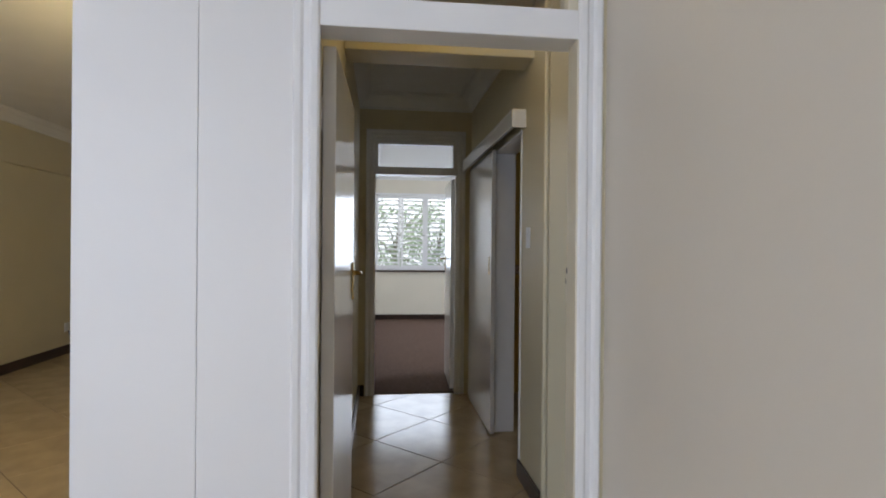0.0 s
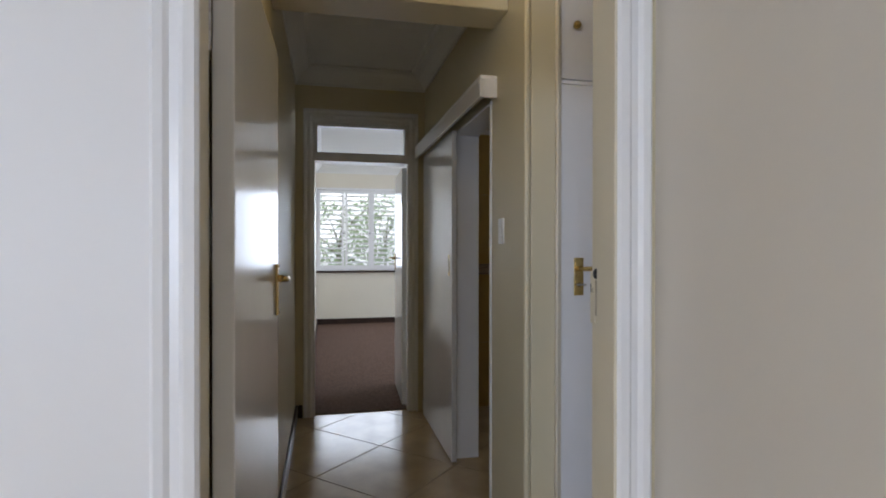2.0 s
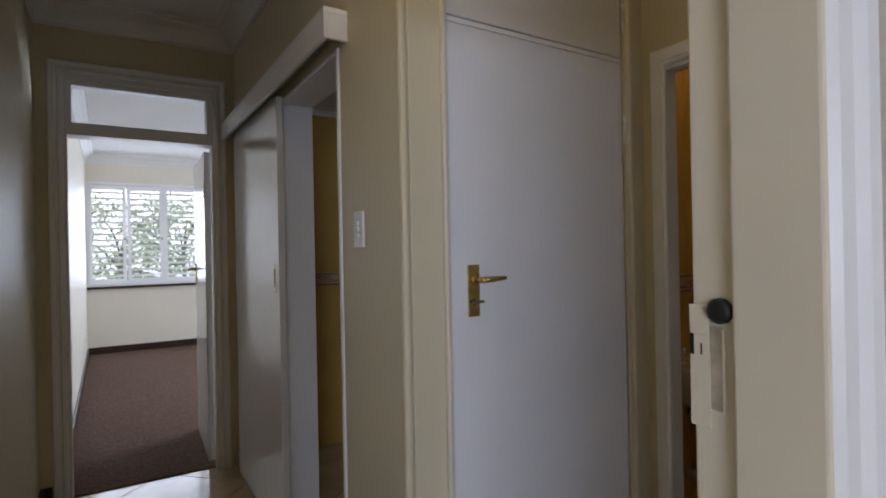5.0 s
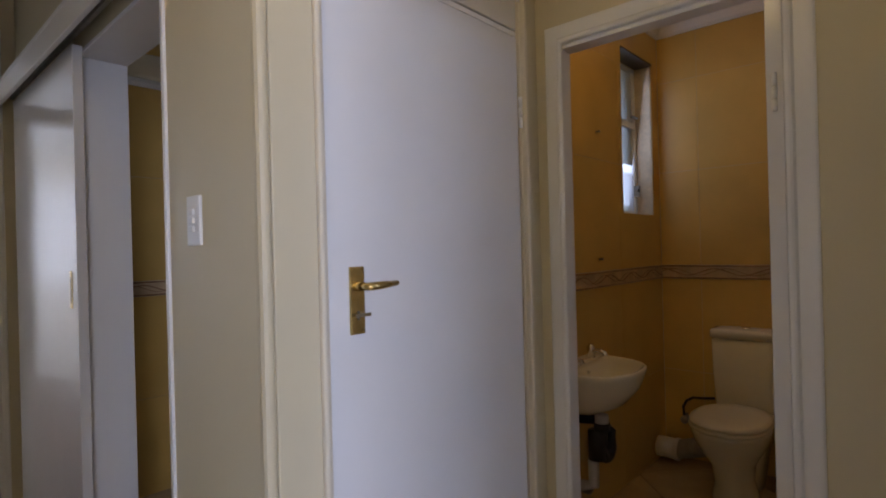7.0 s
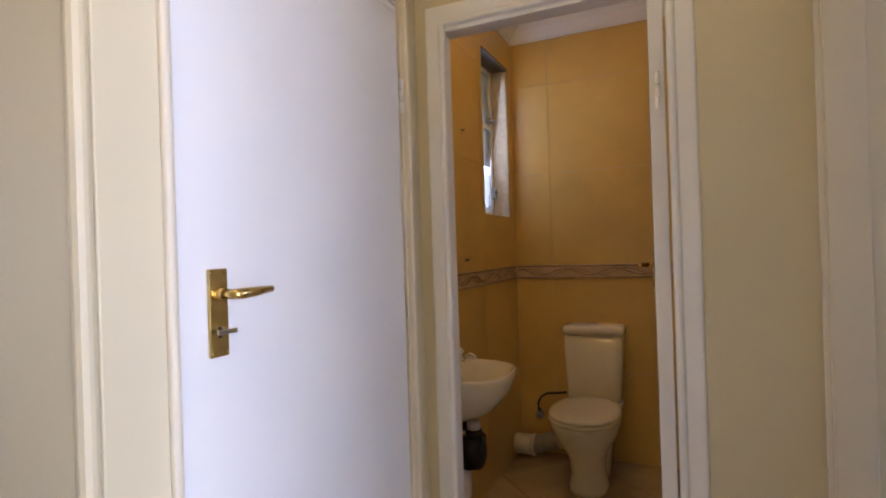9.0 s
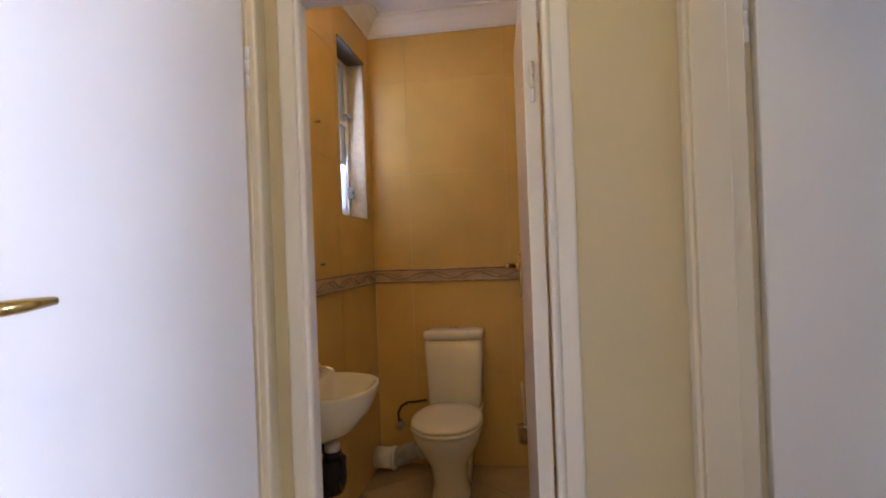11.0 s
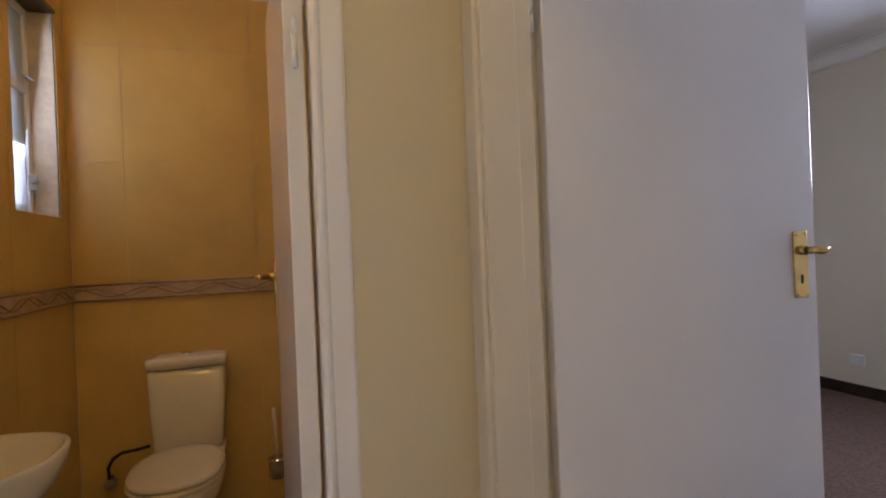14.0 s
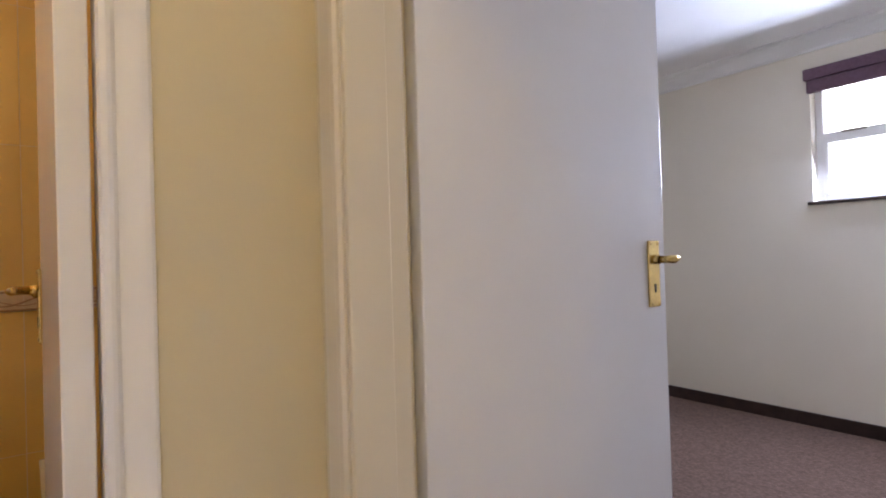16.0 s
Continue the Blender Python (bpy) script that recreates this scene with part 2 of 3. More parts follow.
wall("wall_far_door", "x", 4.93, 5.04, -0.80, 4.15, H, [(-0.10, 0.735, 0, 2.42)], "cream painted wall with far doorway")
wall("wall_toilet_north", "x", 2.9343, 3.12, 1.99, 3.90, H, [(3.2, 3.65, 1.51, 2.45)], "yellow tiled toilet wall with window", WCGROUT)
wall("wall_toilet_east", "y", 3.7543, 3.90, 1.61, 2.94, H, [], "yellow tiled toilet wall", WCGROUT)
wall("wall_bedroom_south", "x", -2.47, -2.32, 0.66, 5.0, H, [(1.35, 2.56, 1.57, 2.50)], "off-white bedroom wall with high window", BEDWALL)
wall("wall_bedroom_east", "y", 5.0, 5.15, -2.47, 1.61, H, [], "off-white bedroom wall", BEDWALL)
wall("wall_far_north", "x", 10.05, 10.25, -0.27, 4.15, H, [(-0.10, 1.75, 0.95, 2.33)], "off-white wall with shuttered window", BEDWALL)
wall("wall_far_west", "y", -0.27, -0.12, 5.04, 10.05, H, [], "off-white wall of the far bedroom", BEDWALL)
# The side opening is added out of view to hold the fill lamp
wall("wall_far_east", "y", 4.0, 4.15, 5.04, 10.05, H, [(6.3, 7.9, 0.95, 2.3)], "off-white wall of the far bedroom with an added unseen opening", BEDWALL)
wall("wall_lounge_west", "y", -4.02, -3.87, -3.15, 8.15, H, [], "cream lounge wall")
wall("wall_lounge_south", "x", -3.15, -3.0, -3.87, 0.80, H, [(-3.8, -1.4, 0.8, 2.2)], "cream lounge wall with window")
wall("wall_lounge_north", "x", 8.0, 8.15, -3.87, -0.27, H, [], "cream lounge wall")
wall("wall_lounge_inner", "y", -0.80, -0.70, 5.04, 8.0, H, [], "cream lounge wall")
wall("wall_bathroom_east", "y", 2.6, 2.7, 3.12, 4.93, H, [], "tiled bathroom wall", WCGROUT)
tagged(boxes("ceiling", CEIL, [(-4.05, 5.2, -3.2, 10.3, H, H + 0.1)]), "white painted ceiling", "ceiling", kind="structure")
tagged(boxes("floor", GROUT, [(-4.02, 5.1, -3.1, 10.2, -0.2, -0.004)]), "brown grouted floor bed under beige diagonal tiles", "floor", kind="structure")
tagged(boxes("carpet_far", CARPET, [(-0.12, 4.0, 4.97, 10.05, -0.003, 0.008)], bevel=0.003), "brown fitted carpet in far bedroom", "carpet", kind="structure")
tagged(boxes("carpet_bedroom", CARPET, [(0.80, 5.0, -2.32, 1.56, -0.003, 0.008)], bevel=0.003), "brown fitted carpet in bedroom", "carpet", kind="structure")
tagged(boxes("beam", WALL, [(-0.20, 0.83, 2.87, 3.09, 2.40, H)], bevel=0.006), "cream painted plaster beam across the passage", "beam", kind="structure")
for x0, x1 in ((-0.808, -0.4918), (-0.4905, -0.20)):
    tagged(boxes("panel", PANEL, [(x0, x1, 1.509, 1.516, 0, H)], bpy.data.objects["wall_entry"], 0.0015))
tagged(boxes("trim_panel_end", PANEL, [(-0.808, -0.800, 1.516, 4.93, 0, H)]), "white painted wall end", "trim", kind="structure")
tagged(boxes("trim_corner_post", WALL, [(0.817, 0.8455, 2.636, 2.664, 0, H)], bevel=0.011), "cream rounded plaster corner", "trim", kind="structure")

cornice("cornice_passage", -0.20, 0.83, 3.09, 4.93, H, 0.13)
cornice("cornice_vestibule", -0.20, 1.88, 1.61, 2.66, H, 0.12)
cornice("cornice_toilet", 1.99, 3.75, 1.61, 2.93, H, 0.11)
cornice("cornice_bedroom", 0.80, 5.0, -2.32, 1.515, H, 0.11)
cornice("cornice_far_room", -0.12, 4.0, 5.04, 10.05, H, 0.13)
cornice("cornice_lounge", -3.87, -0.80, 1.61, 8.0, H, 0.12)

skirting("skirting_passage", [(-0.20, -0.182, 1.70, 4.93), (-0.182, -0.145, 4.912, 4.93), (0.812, 0.83, 2.66, 3.12), (0.812, 0.83, 4.78, 4.93)])
skirting("skirting_lounge", [(-3.87, -3.852, -3.0, 8.0), (-3.87, -0.8, 7.982, 8.0)], 0.11)
skirting("skirting_bedroom", [(0.8, 5.0, -2.32, -2.302), (4.982, 5.0, -2.302, 1.5)], 0.10)
skirting("skirting_far_room", [(-0.12, 4.0, 10.032, 10.05), (-0.12, -0.102, 5.05, 10.03)], 0.10)
tagged(tube("picture_rail", [(-3.862, -3.0, 2.2), (-3.862, 8.0, 2.2)], 0.006, WALL), "thin painted picture rail on the lounge wall", "trim", kind="structure")


# ---- door frames ----
def lining(name, axis, p0, p1, a0, a1, top, stop, t=0.03, transom=None, left=True, label="white painted timber door lining", material=None):
    """Jambs and head inside an opening a0..a1 (clear width), with a door stop; stop: (from, to) across the wall."""
    s = 0.013
    head_top = transom[2] if transom else top
    parts = [(a0 - t, a0, p0, p1, 0, head_top + t), (a1, a1 + t, p0, p1, 0, head_top + t), (a0, a1, p0, p1, head_top, head_top + t)]
    parts += [(a1 - s, a1, *stop, 0, top)] + ([(a0, a0 + s, *stop, 0, top)] if left else [])
    if transom:
        tagged(boxes("trim_" + name, FRAMEP, [(a0, a1, p0 + 0.002, p1 - 0.002, transom[0], transom[1])], bevel=0.003), "white painted transom bar", "trim", kind="structure")
        parts.append((a0, a0 + 0.035, p0 + 0.02, p1 - 0.02, transom[1], head_top))
        parts.append((a1 - 0.035, a1, p0 + 0.02, p1 - 0.02, transom[1], head_top))
        parts.append((a0 + 0.035, a1 - 0.035, p0 + 0.02, p1 - 0.02, head_top - 0.03, head_top))
    else:
        parts.append((a0 + s, a1 - s, *stop, top - s, top))
    if axis == "y":
        parts = [(c, d, a, b, e, f) for a, b, c, d, e, f in parts]
    return tagged(boxes(name, material or FRAMEP, parts, bevel=0.003), label, "door frame", kind="structure")


lining("door_frame_entry", "x", 1.505, 1.618, -0.178, 0.575, 1.965, (1.505, 1.575), transom=(1.965, 2.05, 2.45), left=False, label="cream painted door frame with transom light", material=FRAMEC)
architrave("trim_entry_lounge", "x", 1.515, -1, -0.171, 0.567, 2.46)
lining("door_frame_bedroom", "x", 1.506, 1.62, 1.03, 1.765, 2.03, (1.545, 1.62), label="cream painted door lining", material=FRAMEC)
architrave("trim_bedroom", "x", 1.61, 1, 1.02, 1.765, 2.04, "cream painted door frame with a rounded nose", 1.35, STEEL, FRAMEC)
lining("door_frame_toilet", "y", 1.875, 1.972, 1.93, 2.58, 2.0, (1.875, 1.895), left=False)
architrave("trim_toilet", "y", 1.88, -1, 1.930, 2.555, 2.003, "white painted door frame with a rounded nose", 0.95, STEEL)
lining("door_frame_far", "x", 4.92, 5.05, -0.065, 0.70, 2.02, (4.92, 4.99), transom=(2.02, 2.09, 2.33), label="white timber door frame with transom light")
architrave("trim_far", "x", 4.93, -1, -0.07, 0.705, 2.36, wide=0.95)
lining("door_frame_cupboard", "x", 2.65, 2.72, 0.985, 1.76, 2.60, (2.70, 2.72), label="cream painted cupboard frame", material=FRAMEC)
tagged(boxes("trim_cupboard", WALL, [(0.846, 0.952, 2.640, 2.662, 0, 2.70), (1.782, 1.812, 2.640, 2.662, 0, 2.70), (0.952, 1.782, 2.640, 2.662, 2.615, 2.70)], bevel=0.003), "flat cream painted cupboard surround", "trim", kind="structure")
tagged(boxes("trim_cupboard_nose", FRAMEC, [(0.9525, 0.969, 2.630, 2.661, 0, 2.60), (1.765, 1.7815, 2.630, 2.661, 0, 2.60), (0.9525, 1.7815, 2.630, 2.661, 2.6005, 2.6145)], bevel=0.006), "cream rounded cupboard frame edge", "trim", kind="structure")
tagged(boxes("trim_sliding_opening", FRAMEP, [(0.822, 0.985, 3.112, 3.13, 0, 2.06), (0.826, 0.985, 3.874, 3.892, 0, 2.06), (0.826, 0.985, 3.13, 3.874, 2.045, 2.06)], bevel=0.003), "white painted opening lining", "trim", kind="structure")
for nm, x0, x1, y, z0, z1 in (("window_transom_entry", -0.137, 0.54, 1.56, 2.05, 2.42), ("window_transom_far", -0.03, 0.665, 4.985, 2.09, 2.30)):
    g = tagged(boxes(nm, GLASS, [(x0, x1, y - 0.002, y + 0.002, z0, z1)]), "clear glass transom pane", "window", kind="structure")
    g.visible_shadow = False


# ---- doors ----
def lever_set(parent, x, z, side, flip=1, key=False, reach=0.088, proud=0.05):
    """Lock plate, boss and lever on a leaf face at local x, z. side: -1 front, +1 back; flip: the way the lever points."""
    m = BRASS
    y = -0.0005 if side < 0 else 0.0405
    plate = boxes("lock_plate", m, [(x - 0.021, x + 0.021, min(y, y + side * 0.007), max(y, y + side * 0.007), z - 0.112, z + 0.045)], parent, 0.0025)
    tube("boss", [(x, y, z), (x, y + side * 0.02, z)], 0.011, m, parent)
    tube("lever", [(x, y + side * 0.018, z), (x, y + side * (proud - 0.005), z), (x + flip * 0.012, y + side * proud, z), (x + flip * reach * 0.5, y + side * proud, z + 0.001), (x + flip * reach, y + side * (proud - 0.002), z + 0.003)], [0.009, 0.009, 0.010, 0.009, 0.006], m, parent)
    for dz in (-0.105, 0.038):
        for dx in (-0.015, 0.015):
            tube("screw", [(x + dx, y + side * 0.006, z + dz), (x + dx, y + side * 0.0085, z + dz)], 0.0032, m, parent)
    # Thin black patch for the shade in the keyhole
    boxes("keyhole", BLACK, [(x - 0.003, x + 0.003, min(y + side * 0.006, y + side * 0.008), max(y + side * 0.006, y + side * 0.008), z - 0.078, z - 0.058)], parent)
    if key:
        tube("key", [(x, y, z - 0.066), (x, y + side * 0.022, z - 0.066)], 0.003, CHROME, parent)
        boxes("key_bow", CHROME, [(x - 0.018, x + 0.026, min(y + side * 0.02, y + side * 0.023), max(y + side * 0.02, y + side * 0.023), z - 0.071, z - 0.062)], parent, 0.002)
    return plate


def hinge(parent, x, y, z, m=None):
    for k in range(3):
        tube("hinge", [(x, y, z - 0.05 + k * 0.034), (x, y, z - 0.018 + k * 0.034)], 0.0065, m or FRAMEP, parent)


def door(name, m, w, h, label, front=None, back=None, hinges=(), z0=0.012, group="", hy=0.04, reach=0.088, gap=0.010, proud=0.05):
    """Flush leaf from the hinge at the origin along +x, thickness along +y; front and back: lever (x, z, flip, key)."""
    d = empty(name, m)
    tagged(d, label, "door", group)
    boxes("leaf", WHITE, [(gap, w, 0.0, 0.04, z0, h)], d, 0.003)
    if front:
        lever_set(d, front[0], front[1], -1, front[2], front[3], reach, proud)
    if back:
        lever_set(d, back[0], back[1], 1, back[2], back[3])
    for z in hinges:
        hinge(d, 0.0, hy, z)
    return d


door("door_passage", pose(-0.137, 1.622, 0, 0, 0, 88.6), 0.735, 1.955, "white glossy flush passage door standing open with brass lever", (0.675, 1.245, -1, False), (0.675, 1.245, -1, False), (0.25, 1.75), hy=0.045, proud=0.034, reach=0.105)
door("door_bedroom", pose(1.765, 1.50, 0, 0, 0, -90), 0.725, 2.02, "white flush bedroom door standing open with brass lever", (0.672, 1.262, 1, False), (0.672, 1.262, -1, False), (0.25, 1.78), hy=0.012, reach=0.032, gap=0.019)
door("door_toilet", pose(1.898, 1.936, 0, 0, 0, 3.4), 0.58, 1.985, "white flush toilet door standing open", None, (0.53, 1.24, -1, False), (0.25, 1.72), hy=0.02)
door("door_far_bedroom", pose(0.70, 5.055, 0, 0, 0, 87.5), 0.72, 2.005, "white flush bedroom door standing open with lever", None, (0.66, 1.235, -1, False), (0.25, 1.75))

# Strip added behind the leaf to block bedroom light in the hinge gap
tagged(boxes("trim_bedroom_gap_block", FRAMEC, [(1.796, 1.815, 1.4825, 1.5055, 0, 2.03)]), "cream strip added to keep the hinge gap dark", "trim", kind="structure")

# cupboard with an upper and a lower door
cup = empty("built_in_cupboard", pose(1.745, 2.655, 0))
tagged(cup, "white built-in cupboard with upper and lower door", "cupboard")
boxes("lower_door", WHITE, [(-0.773, 0.008, 0.0, 0.03, 0.03, 2.02)], cup, 0.003)
boxes("upper_door", WHITE, [(-0.773, 0.008, 0.0, 0.03, 2.042, 2.58)], cup, 0.003)
boxes("rail", FRAMEP, [(-0.773, 0.01, 0.004, 0.03, 2.0235, 2.0385)], cup)
lever_set(cup, -0.682, 1.252, -1, 1, True)
for z in (0.3, 1.775, 2.19):
    hinge(cup, 0.016, -0.004, z)
tube("knob", [(-0.70, 0, 2.26), (-0.70, -0.014, 2.26), (-0.70, -0.016, 2.26), (-0.70, -0.03, 2.26), (-0.70, -0.036, 2.26)], [0.006, 0.006, 0.015, 0.016, 0.008], BRASS, cup)

# sliding bathroom door under its pelmet
sd = empty("sliding_door", pose(0.79, 3.80, 0))
tagged(sd, "white flush sliding bathroom door, half open", "sliding door")
boxes("leaf", WHITE, [(0, 0.032, 0, 0.97, 0.012, 2.06)], sd, 0.003)
boxes("flush_pull", BRASS, [(-0.002, 0.001, 0.06, 0.088, 1.16, 1.29)], sd, 0.001)
# Black patch on the pull gives the shade of its hollow
boxes("pull_recess", BLACK, [(-0.0026, -0.0021, 0.068, 0.080, 1.18, 1.27)], sd)
tagged(boxes("pelmet", FRAMEP, [(0.745, 0.83, 3.03, 4.92, 2.14, 2.16), (0.745, 0.762, 3.03, 4.92, 2.055, 2.14), (0.762, 0.83, 3.03, 3.047, 2.055, 2.14)], bevel=0.003), "white timber pelmet box above the sliding door", "pelmet")
tagged(boxes("sliding_track", GREYP, [(0.80, 0.815, 3.06, 4.9, 2.10, 2.135)]), "grey metal sliding door track under pelmet", "track")

# worn lock strike on the entry jamb with black rubber stop
st = empty("lock_strike", pose(0.5745, 1.601, 1.235))
tagged(st, "worn white lock strike cut into the door jamb", "lock strike")
boxes("plate", FRAMEC, [(-0.0022, 0.0, 0.0, 0.0185, -0.052, 0.011), (-0.0022, 0.0, 0.0, 0.0185, 0.030, 0.056), (-0.0022, 0.0, 0.0, 0.0145, 0.0111, 0.0299)], st, 0.0006)
# Flat dark bars imitate the shade inside the slots, nothing is cut out
boxes("upper_slot", BLACK, [(-0.0028, -0.0023, 0.0065, 0.0078, 0.012, 0.022)], st)
boxes("long_slot", SLOTSHADE, [(-0.0016, -0.0004, -0.0115, -0.0005, -0.035, 0.038)], st)
boxes("slot_lip", FRAMEC, [(-0.003, -0.0003, -0.0135, 0.0, -0.0375, -0.0355), (-0.003, -0.0003, -0.0135, -0.0118, -0.0354, 0.036)], st, 0.0004)
boxes("slot_shadow", BLACK, [(-0.0018, -0.0004, 0.0147, 0.0184, 0.0112, 0.0298)], st)
tagged(tube("rubber_stop", [(0.5735, 1.590, 1.287), (0.569, 1.590, 1.287), (0.567, 1.590, 1.287), (0.566, 1.590, 1.287)], [0.0113, 0.0112, 0.009, 0.004], BLACK), "round black rubber stop on the jamb", "door stop")


# ---- switches and sockets ----
def switch_plate(name, m, w, h, n, label, category):
    e = empty(name, m)
    tagged(e, label, category)
    boxes("plate", PLASTIC, [(-w / 2, w / 2, -0.009, 0, -h / 2, h / 2)], e, 0.003)
    for i in range(n):
        z = (i - (n - 1) / 2) * 0.02
        boxes("rocker", PLASTIC, [(-0.011, 0.011, -0.015, -0.0085, z - 0.007, z + 0.007)], e, 0.0015)
    return e


switch_plate("light_switch", pose(0.83, 2.955, 1.415, 0, 0, -90), 0.07, 0.118, 3, "white plastic light switch with three rockers", "light switch")
switch_plate("wall_socket", pose(3.87, -2.32, 0.29, 0, 0, 180), 0.11, 0.085, 1, "white plastic wall socket above the skirting", "socket")
switch_plate("cable_box", pose(-3.87, 7.15, 0.33, 0, 0, 90), 0.10, 0.11, 0, "white plastic junction box on the lounge wall", "junction box")
tagged(tube("cable", [(-3.855, 7.17, 0.28), (-3.84, 7.18, 0.22), (-3.83, 7.2, 0.16), (-3.83, 7.26, 0.125), (-3.845, 7.33, 0.115)], 0.009, BLACK), "black cable hanging from the box", "cable")

# ---- toilet room ----
wc = empty("toilet", pose(3.75, 2.435, 0))
tagged(wc, "ivory ceramic close-coupled toilet, lid closed", "toilet")
loft("pan", [(0.0, -0.40, 0, 0.15, 0.105), (0.02, -0.40, 0, 0.15, 0.105), (0.10, -0.41, 0, 0.135, 0.088), (0.20, -0.43, 0, 0.15, 0.10), (0.27, -0.44, 0, 0.195, 0.14), (0.33, -0.445, 0, 0.235, 0.17), (0.375, -0.45, 0, 0.25, 0.18), (0.392, -0.45, 0, 0.25, 0.18), (0.395, -0.45, 0, 0.235, 0.165)], CERAMIC, wc, power=2.2)
loft("pan_back", [(0.02, -0.22, 0, 0.10, 0.095), (0.30, -0.16, 0, 0.15, 0.12), (0.385, -0.14, 0, 0.14, 0.16), (0.40, -0.14, 0, 0.135, 0.155)], CERAMIC, wc, power=4)
loft("seat", [(0.397, -0.46, 0, 0.245, 0.178), (0.402, -0.46, 0, 0.254, 0.186), (0.412, -0.46, 0, 0.254, 0.186), (0.416, -0.46, 0, 0.247, 0.18)], SEAT, wc, 40, power=2.25)
loft("lid", [(0.410, -0.455, 0, 0.228, 0.162), (0.4215, -0.455, 0, 0.228, 0.162), (0.423, -0.455, 0, 0.25, 0.182), (0.426, -0.455, 0, 0.253, 0.185), (0.436, -0.455, 0, 0.25, 0.182), (0.442, -0.455, 0, 0.225, 0.16), (0.444, -0.455, 0, 0.15, 0.1)], SEAT, wc, 40, power=2.25)
loft("cistern", [(0.40, -0.10, 0, 0.085, 0.145), (0.42, -0.10, 0, 0.09, 0.152), (0.60, -0.10, 0, 0.092, 0.162), (0.782, -0.10, 0, 0.094, 0.166), (0.784, -0.10, 0, 0.086, 0.156), (0.796, -0.10, 0, 0.086, 0.156)], CERAMIC, wc, 40, power=7)
loft("cistern_lid", [(0.7915, -0.10, 0, 0.098, 0.170), (0.794, -0.102, 0, 0.104, 0.176), (0.826, -0.102, 0, 0.104, 0.176), (0.838, -0.102, 0, 0.098, 0.168), (0.842, -0.102, 0, 0.07, 0.13)], CERAMIC, wc, 40, power=5)
tube("flush_button", [(-0.10, 0, 0.838), (-0.10, 0, 0.848), (-0.10, 0, 0.852)], [0.024, 0.024, 0.018], CHROME, wc)

bs = empty("basin", pose(2.53, 2.93, -0.03))
tagged(bs, "small ivory ceramic wall-hung hand basin with taps", "basin")


def basin_ring(z, w, d, y0):
    """D-shaped outline with softened front corners, the straight side to the wall."""
    turns = [math.pi * i / 32 for i in range(33)]
    return [(w * math.copysign(abs(math.cos(a)) ** 0.75, math.cos(a)), y0 - d * max(0.0, math.sin(a)) ** 0.62, z) for a in turns]


def basin_shell():
    rings = [basin_ring(z, w, d, y) for z, w, d, y in ((0.60, 0.06, 0.10, 0.0), (0.615, 0.11, 0.17, 0.0), (0.66, 0.17, 0.26, 0.0), (0.73, 0.212, 0.315, 0.0), (0.79, 0.232, 0.338, 0.0), (0.812, 0.236, 0.343, 0.0), (0.820, 0.233, 0.340, 0.0), (0.822, 0.226, 0.334, -0.002), (0.817, 0.214, 0.248, -0.074), (0.79, 0.205, 0.236, -0.08), (0.73, 0.165, 0.205, -0.09), (0.69, 0.11, 0.15, -0.11), (0.675, 0.03, 0.05, -0.16))]
    bm = bmesh.new()
    loops = [[bm.verts.new(p) for p in r] for r in rings]
    n = 33
    for a, b in zip(loops, loops[1:]):
        for i in range(n):
            bm.faces.new((a[i], a[(i + 1) % n], b[(i + 1) % n], b[i]))
    bm.faces.new(loops[0][::-1])
    bm.faces.new(loops[-1])
    bmesh.ops.recalc_face_normals(bm, faces=bm.faces)
    return finish(bm, "bowl", CERAMIC, bs, True)


basin_shell()
boxes("upstand", CERAMIC, [(-0.225, 0.225, -0.070, -0.001, 0.806, 0.829)], bs, 0.008)
for dx in (-0.10, 0.13):
    tube("tap", [(dx, -0.05, 0.825), (dx, -0.05, 0.86), (dx, -0.05, 0.875), (dx, -0.05, 0.89)], [0.021, 0.017, 0.021, 0.010], CHROME, bs)
    tube("spout", [(dx, -0.05, 0.855), (dx, -0.085, 0.862), (dx, -0.12, 0.852), (dx, -0.125, 0.84)], 0.0115, CHROME, bs)
tube("waste", [(0.0, -0.16, 0.60), (0.0, -0.16, 0.56)], 0.03, PVC, bs)
tube("overflow", [(0.03, -0.082, 0.775), (0.03, -0.09, 0.775)], 0.008, CHROME, bs)
tube("trap", [(0, -0.16, 0.57), (0, -0.16, 0.47)] + arc((0.045, -0.16, 0.44), 0.045, 180, 360, n=8) + [(0.09, -0.16, 0.50)] + arc((0.045, -0.13, 0.52), 0.045, 0, 90, n=5) + [(0.02, -0.06, 0.56), (0.02, 0.0, 0.56)], 0.024, BLACK, bs)
tube("trap_nut", [(0, -0.16, 0.565), (0, -0.16, 0.53)], 0.036, BLACK, bs)
tube("trap_bottle", [(-0.01, -0.14, 0.53), (-0.01, -0.14, 0.40)], 0.04, BLACK, bs)
tube("drain_pipe", [(-0.01, -0.12, 0.40), (-0.01, -0.12, 0.28), (-0.01, -0.06, 0.26), (-0.01, 0.0, 0.26)], 0.025, PVC, bs)
tube("stop_valve", [(0.09, -0.001, 0.20), (0.09, -0.05, 0.20), (0.09, -0.06, 0.20)], [0.022, 0.022, 0.012], GREYP, bs)

